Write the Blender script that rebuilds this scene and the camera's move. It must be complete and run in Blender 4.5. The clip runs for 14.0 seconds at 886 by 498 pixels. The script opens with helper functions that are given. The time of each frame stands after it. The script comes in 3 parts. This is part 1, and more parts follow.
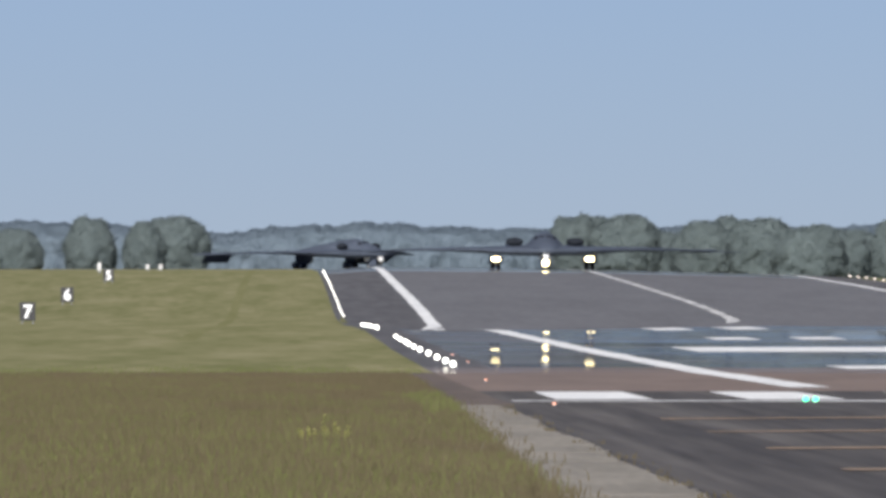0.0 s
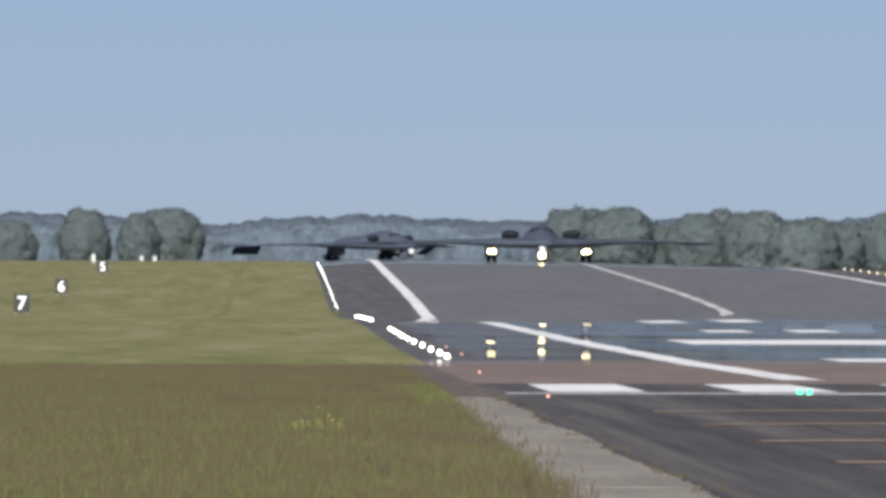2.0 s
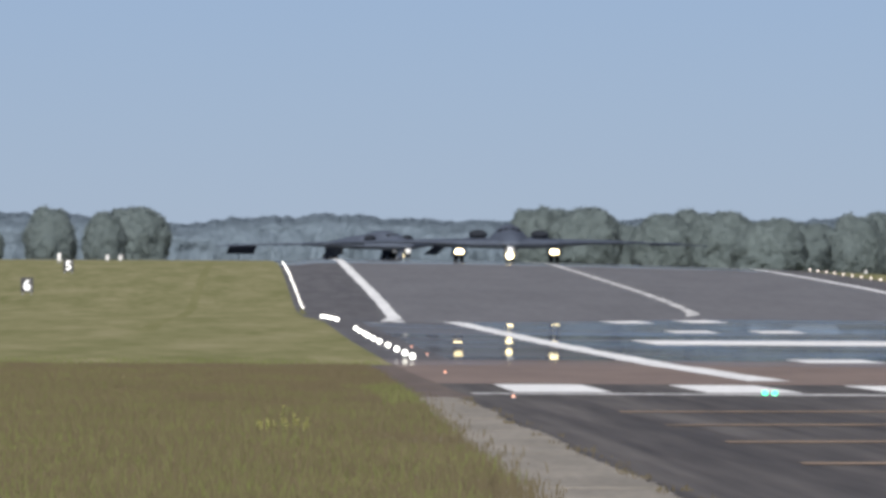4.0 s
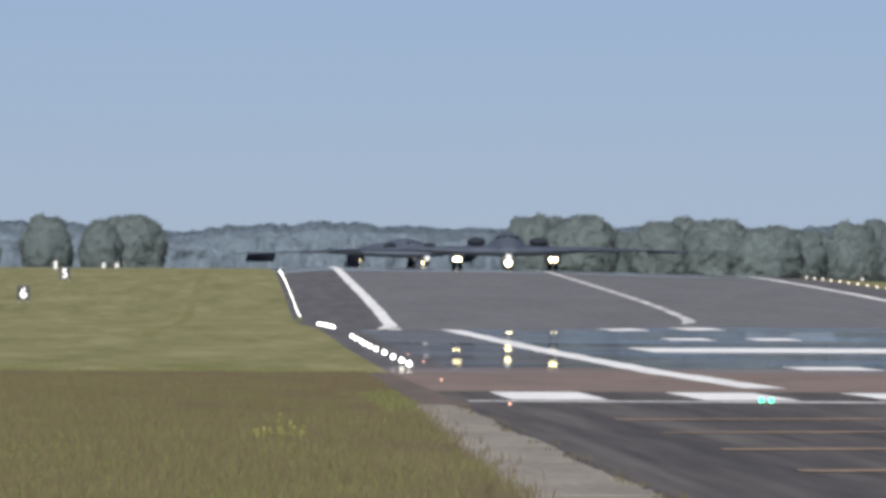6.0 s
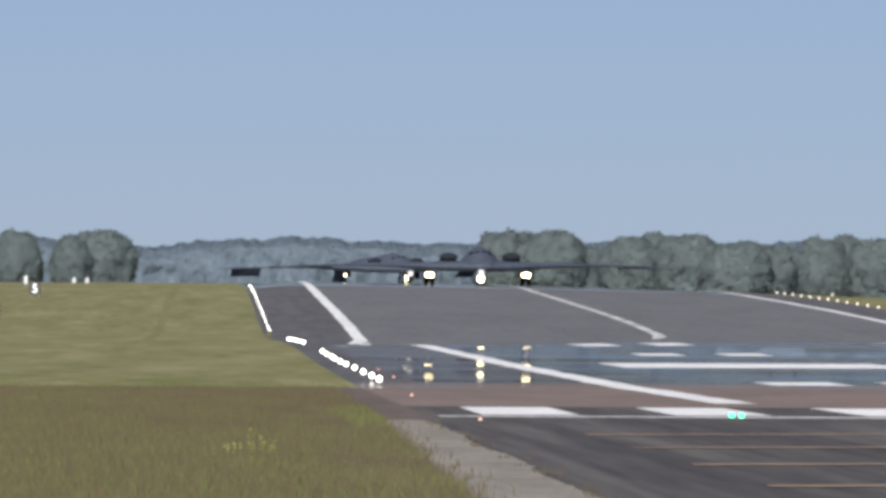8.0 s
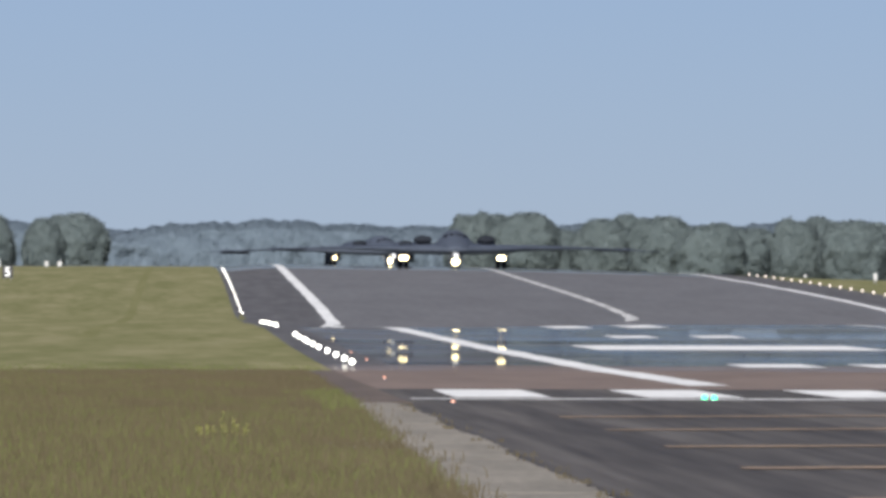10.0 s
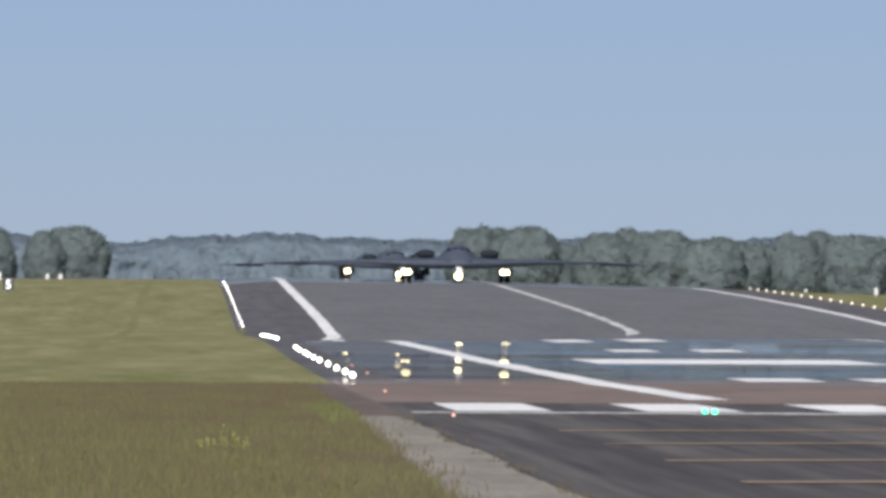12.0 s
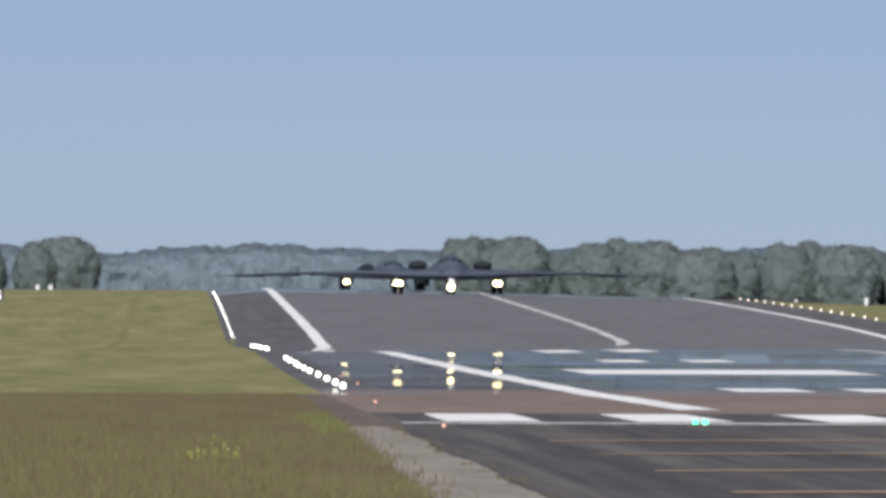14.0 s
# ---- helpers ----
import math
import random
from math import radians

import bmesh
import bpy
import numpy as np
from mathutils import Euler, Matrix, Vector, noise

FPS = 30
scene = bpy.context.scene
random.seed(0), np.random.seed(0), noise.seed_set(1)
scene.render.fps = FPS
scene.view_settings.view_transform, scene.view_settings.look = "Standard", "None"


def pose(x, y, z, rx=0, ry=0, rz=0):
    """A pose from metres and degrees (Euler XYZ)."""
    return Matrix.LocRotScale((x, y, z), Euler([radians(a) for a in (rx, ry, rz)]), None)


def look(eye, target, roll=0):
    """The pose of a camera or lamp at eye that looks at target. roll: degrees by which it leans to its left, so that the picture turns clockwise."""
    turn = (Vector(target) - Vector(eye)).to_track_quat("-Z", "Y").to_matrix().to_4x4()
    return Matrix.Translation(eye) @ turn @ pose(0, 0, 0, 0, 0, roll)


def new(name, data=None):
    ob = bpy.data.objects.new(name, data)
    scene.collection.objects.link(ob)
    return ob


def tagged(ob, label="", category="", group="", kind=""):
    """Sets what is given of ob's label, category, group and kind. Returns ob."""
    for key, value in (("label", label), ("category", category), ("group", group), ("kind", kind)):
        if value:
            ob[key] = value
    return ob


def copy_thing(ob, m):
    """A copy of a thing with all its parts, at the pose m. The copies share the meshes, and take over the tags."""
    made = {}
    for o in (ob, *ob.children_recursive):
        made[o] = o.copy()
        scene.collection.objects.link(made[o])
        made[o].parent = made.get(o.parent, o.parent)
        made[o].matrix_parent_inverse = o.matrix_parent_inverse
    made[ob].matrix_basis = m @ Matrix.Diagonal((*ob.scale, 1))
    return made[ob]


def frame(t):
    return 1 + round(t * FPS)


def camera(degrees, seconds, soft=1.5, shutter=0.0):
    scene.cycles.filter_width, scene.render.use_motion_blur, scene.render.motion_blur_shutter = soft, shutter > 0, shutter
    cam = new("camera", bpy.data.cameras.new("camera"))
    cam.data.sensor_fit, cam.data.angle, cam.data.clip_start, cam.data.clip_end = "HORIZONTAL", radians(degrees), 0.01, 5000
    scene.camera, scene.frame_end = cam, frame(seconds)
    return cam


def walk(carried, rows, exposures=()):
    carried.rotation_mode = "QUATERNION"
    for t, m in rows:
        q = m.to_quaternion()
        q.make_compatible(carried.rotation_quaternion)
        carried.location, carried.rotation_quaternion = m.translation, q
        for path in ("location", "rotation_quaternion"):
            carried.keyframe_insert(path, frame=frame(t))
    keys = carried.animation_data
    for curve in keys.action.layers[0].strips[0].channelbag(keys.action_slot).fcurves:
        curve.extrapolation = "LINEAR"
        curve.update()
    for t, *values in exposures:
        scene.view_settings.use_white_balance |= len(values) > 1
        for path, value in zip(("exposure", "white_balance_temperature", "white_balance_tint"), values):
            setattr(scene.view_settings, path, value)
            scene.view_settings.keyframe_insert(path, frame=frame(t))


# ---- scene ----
EYE = 1.72                                   # the tripod's height over the grass
LENS = math.degrees(2 * math.atan(784 / 30000))
cam = camera(LENS, 14.0, soft=3.6)
# seconds, turn to the right of the runway's direction, tilt upward, lean: all in degrees
PAN = [
    (0, 0.5329, 0.0267, 0.000), (0.5, 0.5632, 0.0298, -0.215), (1, 0.5704, -0.0175, -0.126),
    (1.5, 0.5596, -0.0135, -0.014), (2, 0.5525, 0.0003, 0.123), (2.5, 0.5869, -0.0018, 0.134),
    (3, 0.6200, -0.0285, 0.160), (5.5, 0.6796, 0.0533, 0.440), (6, 0.6802, 0.0262, 0.244),
    (6.5, 0.6675, 0.0342, 0.322), (7, 0.6757, 0.0446, 0.309), (7.5, 0.7587, 0.0548, 0.281),
    (8, 0.7806, 0.0778, 0.260), (10.5, 0.8744, 0.0124, 0.131), (11, 0.8357, 0.0377, 0.113),
    (11.5, 0.8519, 0.0368, 0.241), (12, 0.8706, 0.0650, 0.271), (12.5, 0.8795, 0.0654, 0.234),
    (13, 0.8934, 0.0860, 0.318), (13.5, 0.8884, 0.0892, 0.178), (14, 0.9039, 0.1006, 0.215),
]
walk(cam, [(t, pose(0, 0, EYE, 90 + tilt, 0, -turn) @ pose(0, 0, 0, 0, 0, lean)) for t, turn, tilt, lean in PAN])

# ---- light ----
SUN_HEIGHT, SUN_SIDE = 31, 190               # degrees over the horizon; compass angle from the runway's direction
world = bpy.data.worlds.new("sky")
scene.world = world
world.use_nodes = True
wn = world.node_tree.nodes
sky = wn.new("ShaderNodeTexSky")
sky.sky_type, sky.sun_disc = "NISHITA", False
sky.sun_elevation, sky.sun_rotation = radians(SUN_HEIGHT), radians(SUN_SIDE)
sky.air_density, sky.dust_density, sky.ozone_density = 0.7, 0.0, 1.0
wn["Background"].inputs["Strength"].default_value = 0.052
tint = wn.new("ShaderNodeMix")
tint.data_type, tint.blend_type = "RGBA", "MULTIPLY"
tint.inputs[0].default_value, tint.inputs[7].default_value = 1.0, (0.350, 0.435, 0.735, 1)
world.node_tree.links.new(sky.outputs[0], tint.inputs[6])
world.node_tree.links.new(tint.outputs[2], wn["Background"].inputs["Color"])
sun_data = bpy.data.lights.new("sun", "SUN")
sun_data.energy, sun_data.angle, sun_data.color = 5.0, radians(0.6), (1.0, 0.97, 0.91)
sun = new("sun", sun_data)
sun_way = Vector((math.sin(radians(SUN_SIDE)) * math.cos(radians(SUN_HEIGHT)),
                  math.cos(radians(SUN_SIDE)) * math.cos(radians(SUN_HEIGHT)), math.sin(radians(SUN_HEIGHT))))
sun.matrix_world = look(sun_way * 500, (0, 0, 0))
scene.view_settings.exposure = 0.7


# ---- materials ----
def material(name, rough=0.8, metal=0.0, spec=0.5):
    m = bpy.data.materials.new(name)
    m.use_nodes = True
    p = m.node_tree.nodes["Principled BSDF"]
    p.inputs["Roughness"].default_value, p.inputs["Metallic"].default_value = rough, metal
    p.inputs["Specular IOR Level"].default_value = spec
    return m, m.node_tree, p


def field(tree, scale, size=1.0, detail=4.0, rough=0.6):
    """A noise value over world positions that are first scaled by the three factors."""
    geo, mul, tex = (tree.nodes.new(k) for k in ("ShaderNodeNewGeometry", "ShaderNodeVectorMath", "ShaderNodeTexNoise"))
    mul.operation = "MULTIPLY"
    mul.inputs[1].default_value = scale
    tex.inputs["Scale"].default_value, tex.inputs["Detail"].default_value, tex.inputs["Roughness"].default_value = size, detail, rough
    tree.links.new(geo.outputs["Position"], mul.inputs[0])
    tree.links.new(mul.outputs[0], tex.inputs["Vector"])
    return tex.outputs["Fac"]


def ramp(tree, value, stops):
    r = tree.nodes.new("ShaderNodeValToRGB")
    while len(r.color_ramp.elements) < len(stops):
        r.color_ramp.elements.new(0.5)
    for e, (at, c) in zip(r.color_ramp.elements, stops):
        e.position, e.color = at, (*c, 1)
    tree.links.new(value, r.inputs[0])
    return r.outputs[0]


def blend(tree, fac, a, b, how="MIX"):
    x = tree.nodes.new("ShaderNodeMix")
    x.data_type, x.blend_type = "RGBA", how
    for socket, v in ((x.inputs[0], fac), (x.inputs[6], a), (x.inputs[7], b)):
        if isinstance(v, (int, float)):
            socket.default_value = v
        elif isinstance(v, tuple):
            socket.default_value = (*v, 1)
        else:
            tree.links.new(v, socket)
    return x.outputs[2]


def bump(tree, p, value, strength, distance=0.02):
    b = tree.nodes.new("ShaderNodeBump")
    b.inputs["Strength"].default_value, b.inputs["Distance"].default_value = strength, distance
    tree.links.new(value, b.inputs["Height"])
    tree.links.new(b.outputs[0], p.inputs["Normal"])


def two_scale(name, coarse, fine, rough=0.85, spec=0.3, metal=0.0, coarse_scale=(0.05, 0.01, 0.05), fine_scale=(3, 0.6, 3),
              share=0.4, relief=0.0):
    """A surface of patches (coarse: colour stops) under a finer grain (fine: colour stops)."""
    m, tree, p = material(name, rough, metal, spec)
    grain = field(tree, fine_scale, 1.0, 5.0)
    c = blend(tree, share, ramp(tree, field(tree, coarse_scale), coarse), ramp(tree, grain, fine))
    tree.links.new(c, p.inputs["Base Color"])
    if relief:
        bump(tree, p, grain, relief)
    return m


def plain(name, colour, rough=0.5, metal=0.0, spec=0.5, vary=0.25, size=2.0):
    m, tree, p = material(name, rough, metal, spec)
    dark = tuple(c * (1 - vary) for c in colour)
    tree.links.new(ramp(tree, field(tree, (size, size, size)), [(0.35, dark), (0.65, colour)]), p.inputs["Base Color"])
    return m


def glowing(name, colour, strength):
    m, tree, p = material(name, 0.3)
    p.inputs["Base Color"].default_value = (*colour, 1)
    p.inputs["Emission Color"].default_value = (*colour, 1)
    p.inputs["Emission Strength"].default_value = strength
    return m


MOWN = two_scale("mown_grass", [(0.37, (0.125, 0.130, 0.060)), (0.47, (0.160, 0.158, 0.082)), (0.55, (0.178, 0.170, 0.092)), (0.65, (0.235, 0.216, 0.132))],
                 [(0.35, (0.120, 0.124, 0.060)), (0.65, (0.21, 0.195, 0.115))], 1.0, 0.0, coarse_scale=(0.25, 0.011, 0.1), fine_scale=(0.9, 0.05, 1), share=0.5)
WORN_GRASS = two_scale("worn_grass", [(0.4, (0.140, 0.140, 0.068)), (0.6, (0.166, 0.162, 0.084))], [(0.35, (0.130, 0.131, 0.062)), (0.65, (0.180, 0.172, 0.094))],
                       1.0, 0.0, coarse_scale=(0.6, 0.01, 0.1), fine_scale=(1.2, 0.05, 1))
DRY_GRASS = two_scale("dry_grass", [(0.42, (0.170, 0.165, 0.088)), (0.62, (0.25, 0.232, 0.145))], [(0.35, (0.15, 0.148, 0.076)), (0.65, (0.24, 0.222, 0.135))],
                      1.0, 0.0, coarse_scale=(0.35, 0.03, 0.1), fine_scale=(1.2, 0.06, 1))
DIRT = two_scale("bare_brown_dirt", [(0.38, (0.092, 0.076, 0.068)), (0.62, (0.135, 0.108, 0.096))], [(0.3, (0.075, 0.064, 0.058)), (0.7, (0.15, 0.12, 0.105))],
                 0.95, 0.1, coarse_scale=(0.5, 0.04, 0.1), fine_scale=(3, 0.2, 1))
TALL_SOIL = two_scale("grass_thatch", [(0.38, (0.15, 0.13, 0.07)), (0.62, (0.20, 0.165, 0.105))],
                      [(0.3, (0.13, 0.12, 0.06)), (0.7, (0.22, 0.18, 0.11))], 1.0, 0.0, coarse_scale=(0.4, 0.05, 0.3), fine_scale=(4, 0.5, 2))
ASPHALT = two_scale("worn_asphalt", [(0.35, (0.104, 0.104, 0.112)), (0.65, (0.134, 0.134, 0.144))],
                    [(0.3, (0.086, 0.085, 0.091)), (0.7, (0.144, 0.143, 0.152))], 0.95, 0.12, coarse_scale=(0.16, 0.012, 0.1), fine_scale=(1.5, 0.06, 1))
DARK_ASPHALT = two_scale("tarred_asphalt", [(0.38, (0.045, 0.043, 0.045)), (0.5, (0.062, 0.058, 0.058)), (0.62, (0.118, 0.109, 0.105))],
                         [(0.3, (0.038, 0.036, 0.038)), (0.72, (0.118, 0.109, 0.105))], 0.95, 0.08, coarse_scale=(0.8, 0.006, 0.1), fine_scale=(3.2, 0.04, 1), share=0.45)
SHOULDER = two_scale("shoulder_asphalt", [(0.38, (0.076, 0.075, 0.081)), (0.62, (0.122, 0.119, 0.126))],
                     [(0.3, (0.055, 0.053, 0.056)), (0.72, (0.10, 0.096, 0.10))], 0.95, 0.1, coarse_scale=(0.6, 0.02, 0.1), fine_scale=(2.0, 0.1, 1))
BROWN_ASPHALT = two_scale("reddish_asphalt", [(0.38, (0.148, 0.116, 0.103)), (0.62, (0.188, 0.146, 0.128))],
                          [(0.3, (0.11, 0.088, 0.082)), (0.7, (0.19, 0.145, 0.125))], 0.95, 0.12, coarse_scale=(0.2, 0.03, 0.1), fine_scale=(1.5, 0.12, 1))
CONCRETE = two_scale("pale_concrete", [(0.38, (0.140, 0.128, 0.110)), (0.62, (0.225, 0.204, 0.175))],
                     [(0.3, (0.125, 0.115, 0.098)), (0.7, (0.30, 0.272, 0.235))], 0.95, 0.2, coarse_scale=(1.2, 0.12, 1), fine_scale=(9, 0.9, 4))
WHITE_PAINT = two_scale("worn_white_paint", [(0.3, (0.50, 0.50, 0.51)), (0.6, (0.70, 0.70, 0.70))],
                        [(0.3, (0.38, 0.38, 0.39)), (0.6, (0.70, 0.70, 0.70))], 0.8, 0.2, coarse_scale=(0.8, 0.05, 1), fine_scale=(5, 0.4, 3))
FADED_PAINT = two_scale("faded_white_paint", [(0.35, (0.30, 0.30, 0.30)), (0.6, (0.55, 0.54, 0.54))],
                        [(0.35, (0.22, 0.22, 0.22)), (0.6, (0.60, 0.60, 0.60))], 0.85, 0.2, coarse_scale=(0.8, 0.05, 1), fine_scale=(5, 0.15, 3))
YELLOW_PAINT = two_scale("faded_yellow_paint", [(0.35, (0.13, 0.10, 0.08)), (0.6, (0.31, 0.22, 0.15))],
                         [(0.35, (0.11, 0.09, 0.075)), (0.6, (0.34, 0.245, 0.17))], 0.9, 0.2, coarse_scale=(0.9, 0.3, 1), fine_scale=(5, 1, 3))


# the default bluish tones put some mirrored sky into the base colour
def mirage_asphalt(most, least, sheen, dark=(0.090, 0.099, 0.115), light=(0.126, 0.134, 0.148)):
    """Sun-heated asphalt whose hot air layer mirrors at grazing angles, in long streaks: a sharp image and a broad sheen."""
    m, tree, p = material("hot_shimmering_asphalt", 0.9, 0.0, 0.1)
    streak = field(tree, (0.014, 0.022, 0.05), 1.0, 5.0, 0.6)
    tree.links.new(ramp(tree, streak, [(0.4, dark), (0.6, light)]), p.inputs["Base Color"])
    patch = field(tree, (0.13, 0.013, 0.05), 1.0, 3.0, 0.55)
    last = p.outputs[0]
    for value, low, high, rough in ((patch, 0.2 * sheen, 1.25 * sheen, 0.13), (streak, most, least, 0.007)):
        gloss, mix = tree.nodes.new("ShaderNodeBsdfGlossy"), tree.nodes.new("ShaderNodeMixShader")
        gloss.inputs["Roughness"].default_value, gloss.inputs["Color"].default_value = rough, (0.84, 0.84, 0.78, 1)
        tree.links.new(ramp(tree, value, [(0.40, (low, low, low)), (0.62, (high, high, high))]), mix.inputs[0])
        tree.links.new(last, mix.inputs[1])
        tree.links.new(gloss.outputs[0], mix.inputs[2])
        last = mix.outputs[0]
    tree.links.new(last, tree.nodes["Material Output"].inputs["Surface"])
    return m


HOT_ASPHALT, BROW_ASPHALT = mirage_asphalt(0.58, 0.15, 0.46), mirage_asphalt(0.5, 0.3, 0.1)
HOT_SHOULDER = mirage_asphalt(0.34, 0.06, 0.16, (0.078, 0.080, 0.088), (0.112, 0.112, 0.120))
WARM_ASPHALT = mirage_asphalt(0.28, 0.0, 0.22, (0.128, 0.104, 0.096), (0.176, 0.138, 0.122))
AIRFRAME = plain("dark_grey_stealth_coating", (0.050, 0.061, 0.086), 0.75, 0.0, 0.25, 0.2, 0.6)
# black that stands for the shade inside the intakes
INTAKE_SHADE = plain("intake_shade_black", (0.020, 0.023, 0.030), 0.95, 0.0, 0.02)
COCKPIT_GLASS = plain("dark_tinted_glass", (0.02, 0.022, 0.028), 0.08, 0.0, 0.6)
WHITE_METAL = plain("white_gear_paint", (0.78, 0.78, 0.78), 0.4)
RUBBER = plain("black_tyre_rubber", (0.018, 0.018, 0.02), 0.85)
STEEL = plain("grey_galvanised_steel", (0.32, 0.33, 0.34), 0.45, 0.6)
BOARD_BLACK = plain("black_board_paint", (0.015, 0.015, 0.018), 0.6)
BOARD_WHITE = plain("white_board_paint", (0.80, 0.80, 0.80), 0.6, vary=0.08)
FIXTURE = plain("yellow_fixture_paint", (0.42, 0.30, 0.06), 0.6)
LANDING_GLOW = glowing("landing_lamp_glow", (1.0, 0.82, 0.46), 9.0)
EDGE_GLOW = glowing("edge_lamp_glow", (1.0, 0.98, 0.90), 3.0)
DIM_GLOW = glowing("dim_lamp_glow", (1.0, 0.88, 0.80), 0.32)
GREEN_GLOW = glowing("green_lamp_glow", (0.05, 1.0, 0.42), 1.5)
RED_GLOW = glowing("red_lamp_glow", (0.9, 0.40, 0.26), 0.2)
BARK = two_scale("grey_brown_bark", [(0.4, (0.10, 0.085, 0.07)), (0.6, (0.16, 0.14, 0.12))], [(0.4, (0.08, 0.07, 0.06)), (0.6, (0.18, 0.15, 0.13))],
                 0.95, 0.1, coarse_scale=(1, 1, 0.3), fine_scale=(8, 8, 2))


def leafy(name, a, b, through_share=0.5):
    """Foliage: a colour of its own for each leaf cluster, with some light passing through."""
    m, tree, p = material(name, 0.9, 0.0, 0.1)
    geo = tree.nodes.new("ShaderNodeNewGeometry")
    c = ramp(tree, geo.outputs["Random Per Island"], [(0.0, a), (1.0, b)])
    patch = ramp(tree, field(tree, (0.25, 0.25, 0.25)), [(0.36, (0.86, 0.87, 0.87)), (0.64, (1.0, 1.0, 1.0))])
    colour = blend(tree, 1.0, c, patch, "MULTIPLY")
    leaf, mix = tree.nodes.new("ShaderNodeBsdfTranslucent"), tree.nodes.new("ShaderNodeMixShader")
    mix.inputs[0].default_value = through_share
    tree.links.new(colour, p.inputs["Base Color"])
    tree.links.new(colour, leaf.inputs["Color"])
    tree.links.new(p.outputs[0], mix.inputs[1])
    tree.links.new(leaf.outputs[0], mix.inputs[2])
    tree.links.new(mix.outputs[0], tree.nodes["Material Output"].inputs["Surface"])
    return m


# tree leaves paled towards blue-grey: haze is painted into the base colour
HAZED_LEAVES = leafy("haze_tinted_leaves", (0.128, 0.158, 0.164), (0.156, 0.186, 0.188), 0.28)
# distance haze is mixed into this leaf colour as a pale blue
HAZED_FAR_LEAVES = leafy("haze_tinted_far_leaves", (0.128, 0.163, 0.202), (0.140, 0.176, 0.216), 0.25)
BLADES = leafy("tall_grass_blades", (0.110, 0.091, 0.054), (0.136, 0.112, 0.069), 0.35)
GREEN_BLADES = leafy("fresh_grass_blades", (0.126, 0.142, 0.050), (0.156, 0.168, 0.066), 0.35)
PETALS = leafy("yellow_petals", (0.34, 0.34, 0.11), (0.48, 0.47, 0.20))


# ---- building helpers ----
def part(name, bm, mat, parent=None, label=""):
    """Link a bmesh as one mesh object under its parent."""
    data = bpy.data.meshes.new(name)
    bm.to_mesh(data)
    bm.free()
    data.materials.append(mat)
    ob = new(name, data)
    ob.parent = parent
    return tagged(ob, label)


def arrays(name, verts, faces, mat, parent=None, smooth=False):
    data = bpy.data.meshes.new(name)
    data.from_pydata(verts, [], faces)
    data.materials.append(mat)
    if smooth:
        data.shade_smooth()
    ob = new(name, data)
    ob.parent = parent
    return ob


def box(bm, cx, cy, cz, sx, sy, sz, turn=None, bevel=0.0):
    made = bmesh.ops.create_cube(bm, size=1)["verts"]
    bmesh.ops.scale(bm, vec=(sx, sy, sz), verts=made)
    if bevel:
        edges = list({e for v in made for e in v.link_edges})
        made = list({v for f in bmesh.ops.bevel(bm, geom=edges, offset=bevel, segments=2, affect="EDGES")["faces"] for v in f.verts} | {v for v in made if v.is_valid})
    if turn is not None:
        bmesh.ops.transform(bm, matrix=turn, verts=made)
    bmesh.ops.translate(bm, vec=(cx, cy, cz), verts=made)
    return bm


def tube(bm, a, b, ra, rb, n=12):
    """A tapered round bar from a to b."""
    a, b = Vector(a), Vector(b)
    made = bmesh.ops.create_cone(bm, cap_ends=True, segments=n, radius1=ra, radius2=rb, depth=(b - a).length)["verts"]
    bmesh.ops.transform(bm, matrix=Matrix.Translation((a + b) / 2) @ (b - a).to_track_quat("Z", "Y").to_matrix().to_4x4(), verts=made)
    return bm


def ball(bm, x, y, z, sx, sy, sz, u=16, v=10):
    made = bmesh.ops.create_uvsphere(bm, u_segments=u, v_segments=v, radius=1)["verts"]
    bmesh.ops.scale(bm, vec=(sx, sy, sz), verts=made)
    bmesh.ops.translate(bm, vec=(x, y, z), verts=made)
    return bm


# ---- the lie of the land: x to the right of the camera, y along the runway ----
ALONG = [-400, 0, 157, 304, 345, 385, 497, 667, 900, 927, 955, 982, 1010, 1050, 1200, 1310, 1384, 1470, 1636, 1846, 2000, 2110, 2156, 2300, 2750, 2900, 3300, 5000]
RUNWAY_FALL = [-0.5, -1.72, -2.22, -2.72, -2.86, -2.995, -3.34, -3.71, -4.10, -4.135, -4.19, -4.27, -4.375, -4.56, -5.60, -5.75, -5.40, -4.85, -3.95, -2.95, -2.20,
               -1.62, -1.48, -1.42, -2.0, -2.45, -5.0, -8.0]
GRASS_FALL = [-0.5, -1.72, -2.22, -2.72, -2.86, -2.995, -3.34, -3.66, -3.90, -4.00, -4.08, -4.15, -4.22, -4.34, -4.85, -5.05, -5.10, -4.85, -3.95, -2.95, -2.40,
              -2.08, -1.98, -1.9, -2.0, -2.45, -5.0, -8.0]
# how far the runway's middle lies below its side in the dip, and above it on the nearer crest
SAG = [1050, 1310, 1384, 1453, 1550, 1662, 1790, 1950], [0, 0.60, 0.55, 0.46, 0.22, 0.13, 0.05, 0]
CROWN = [780, 900, 985, 1070], [0, 0.17, 0.24, 0]


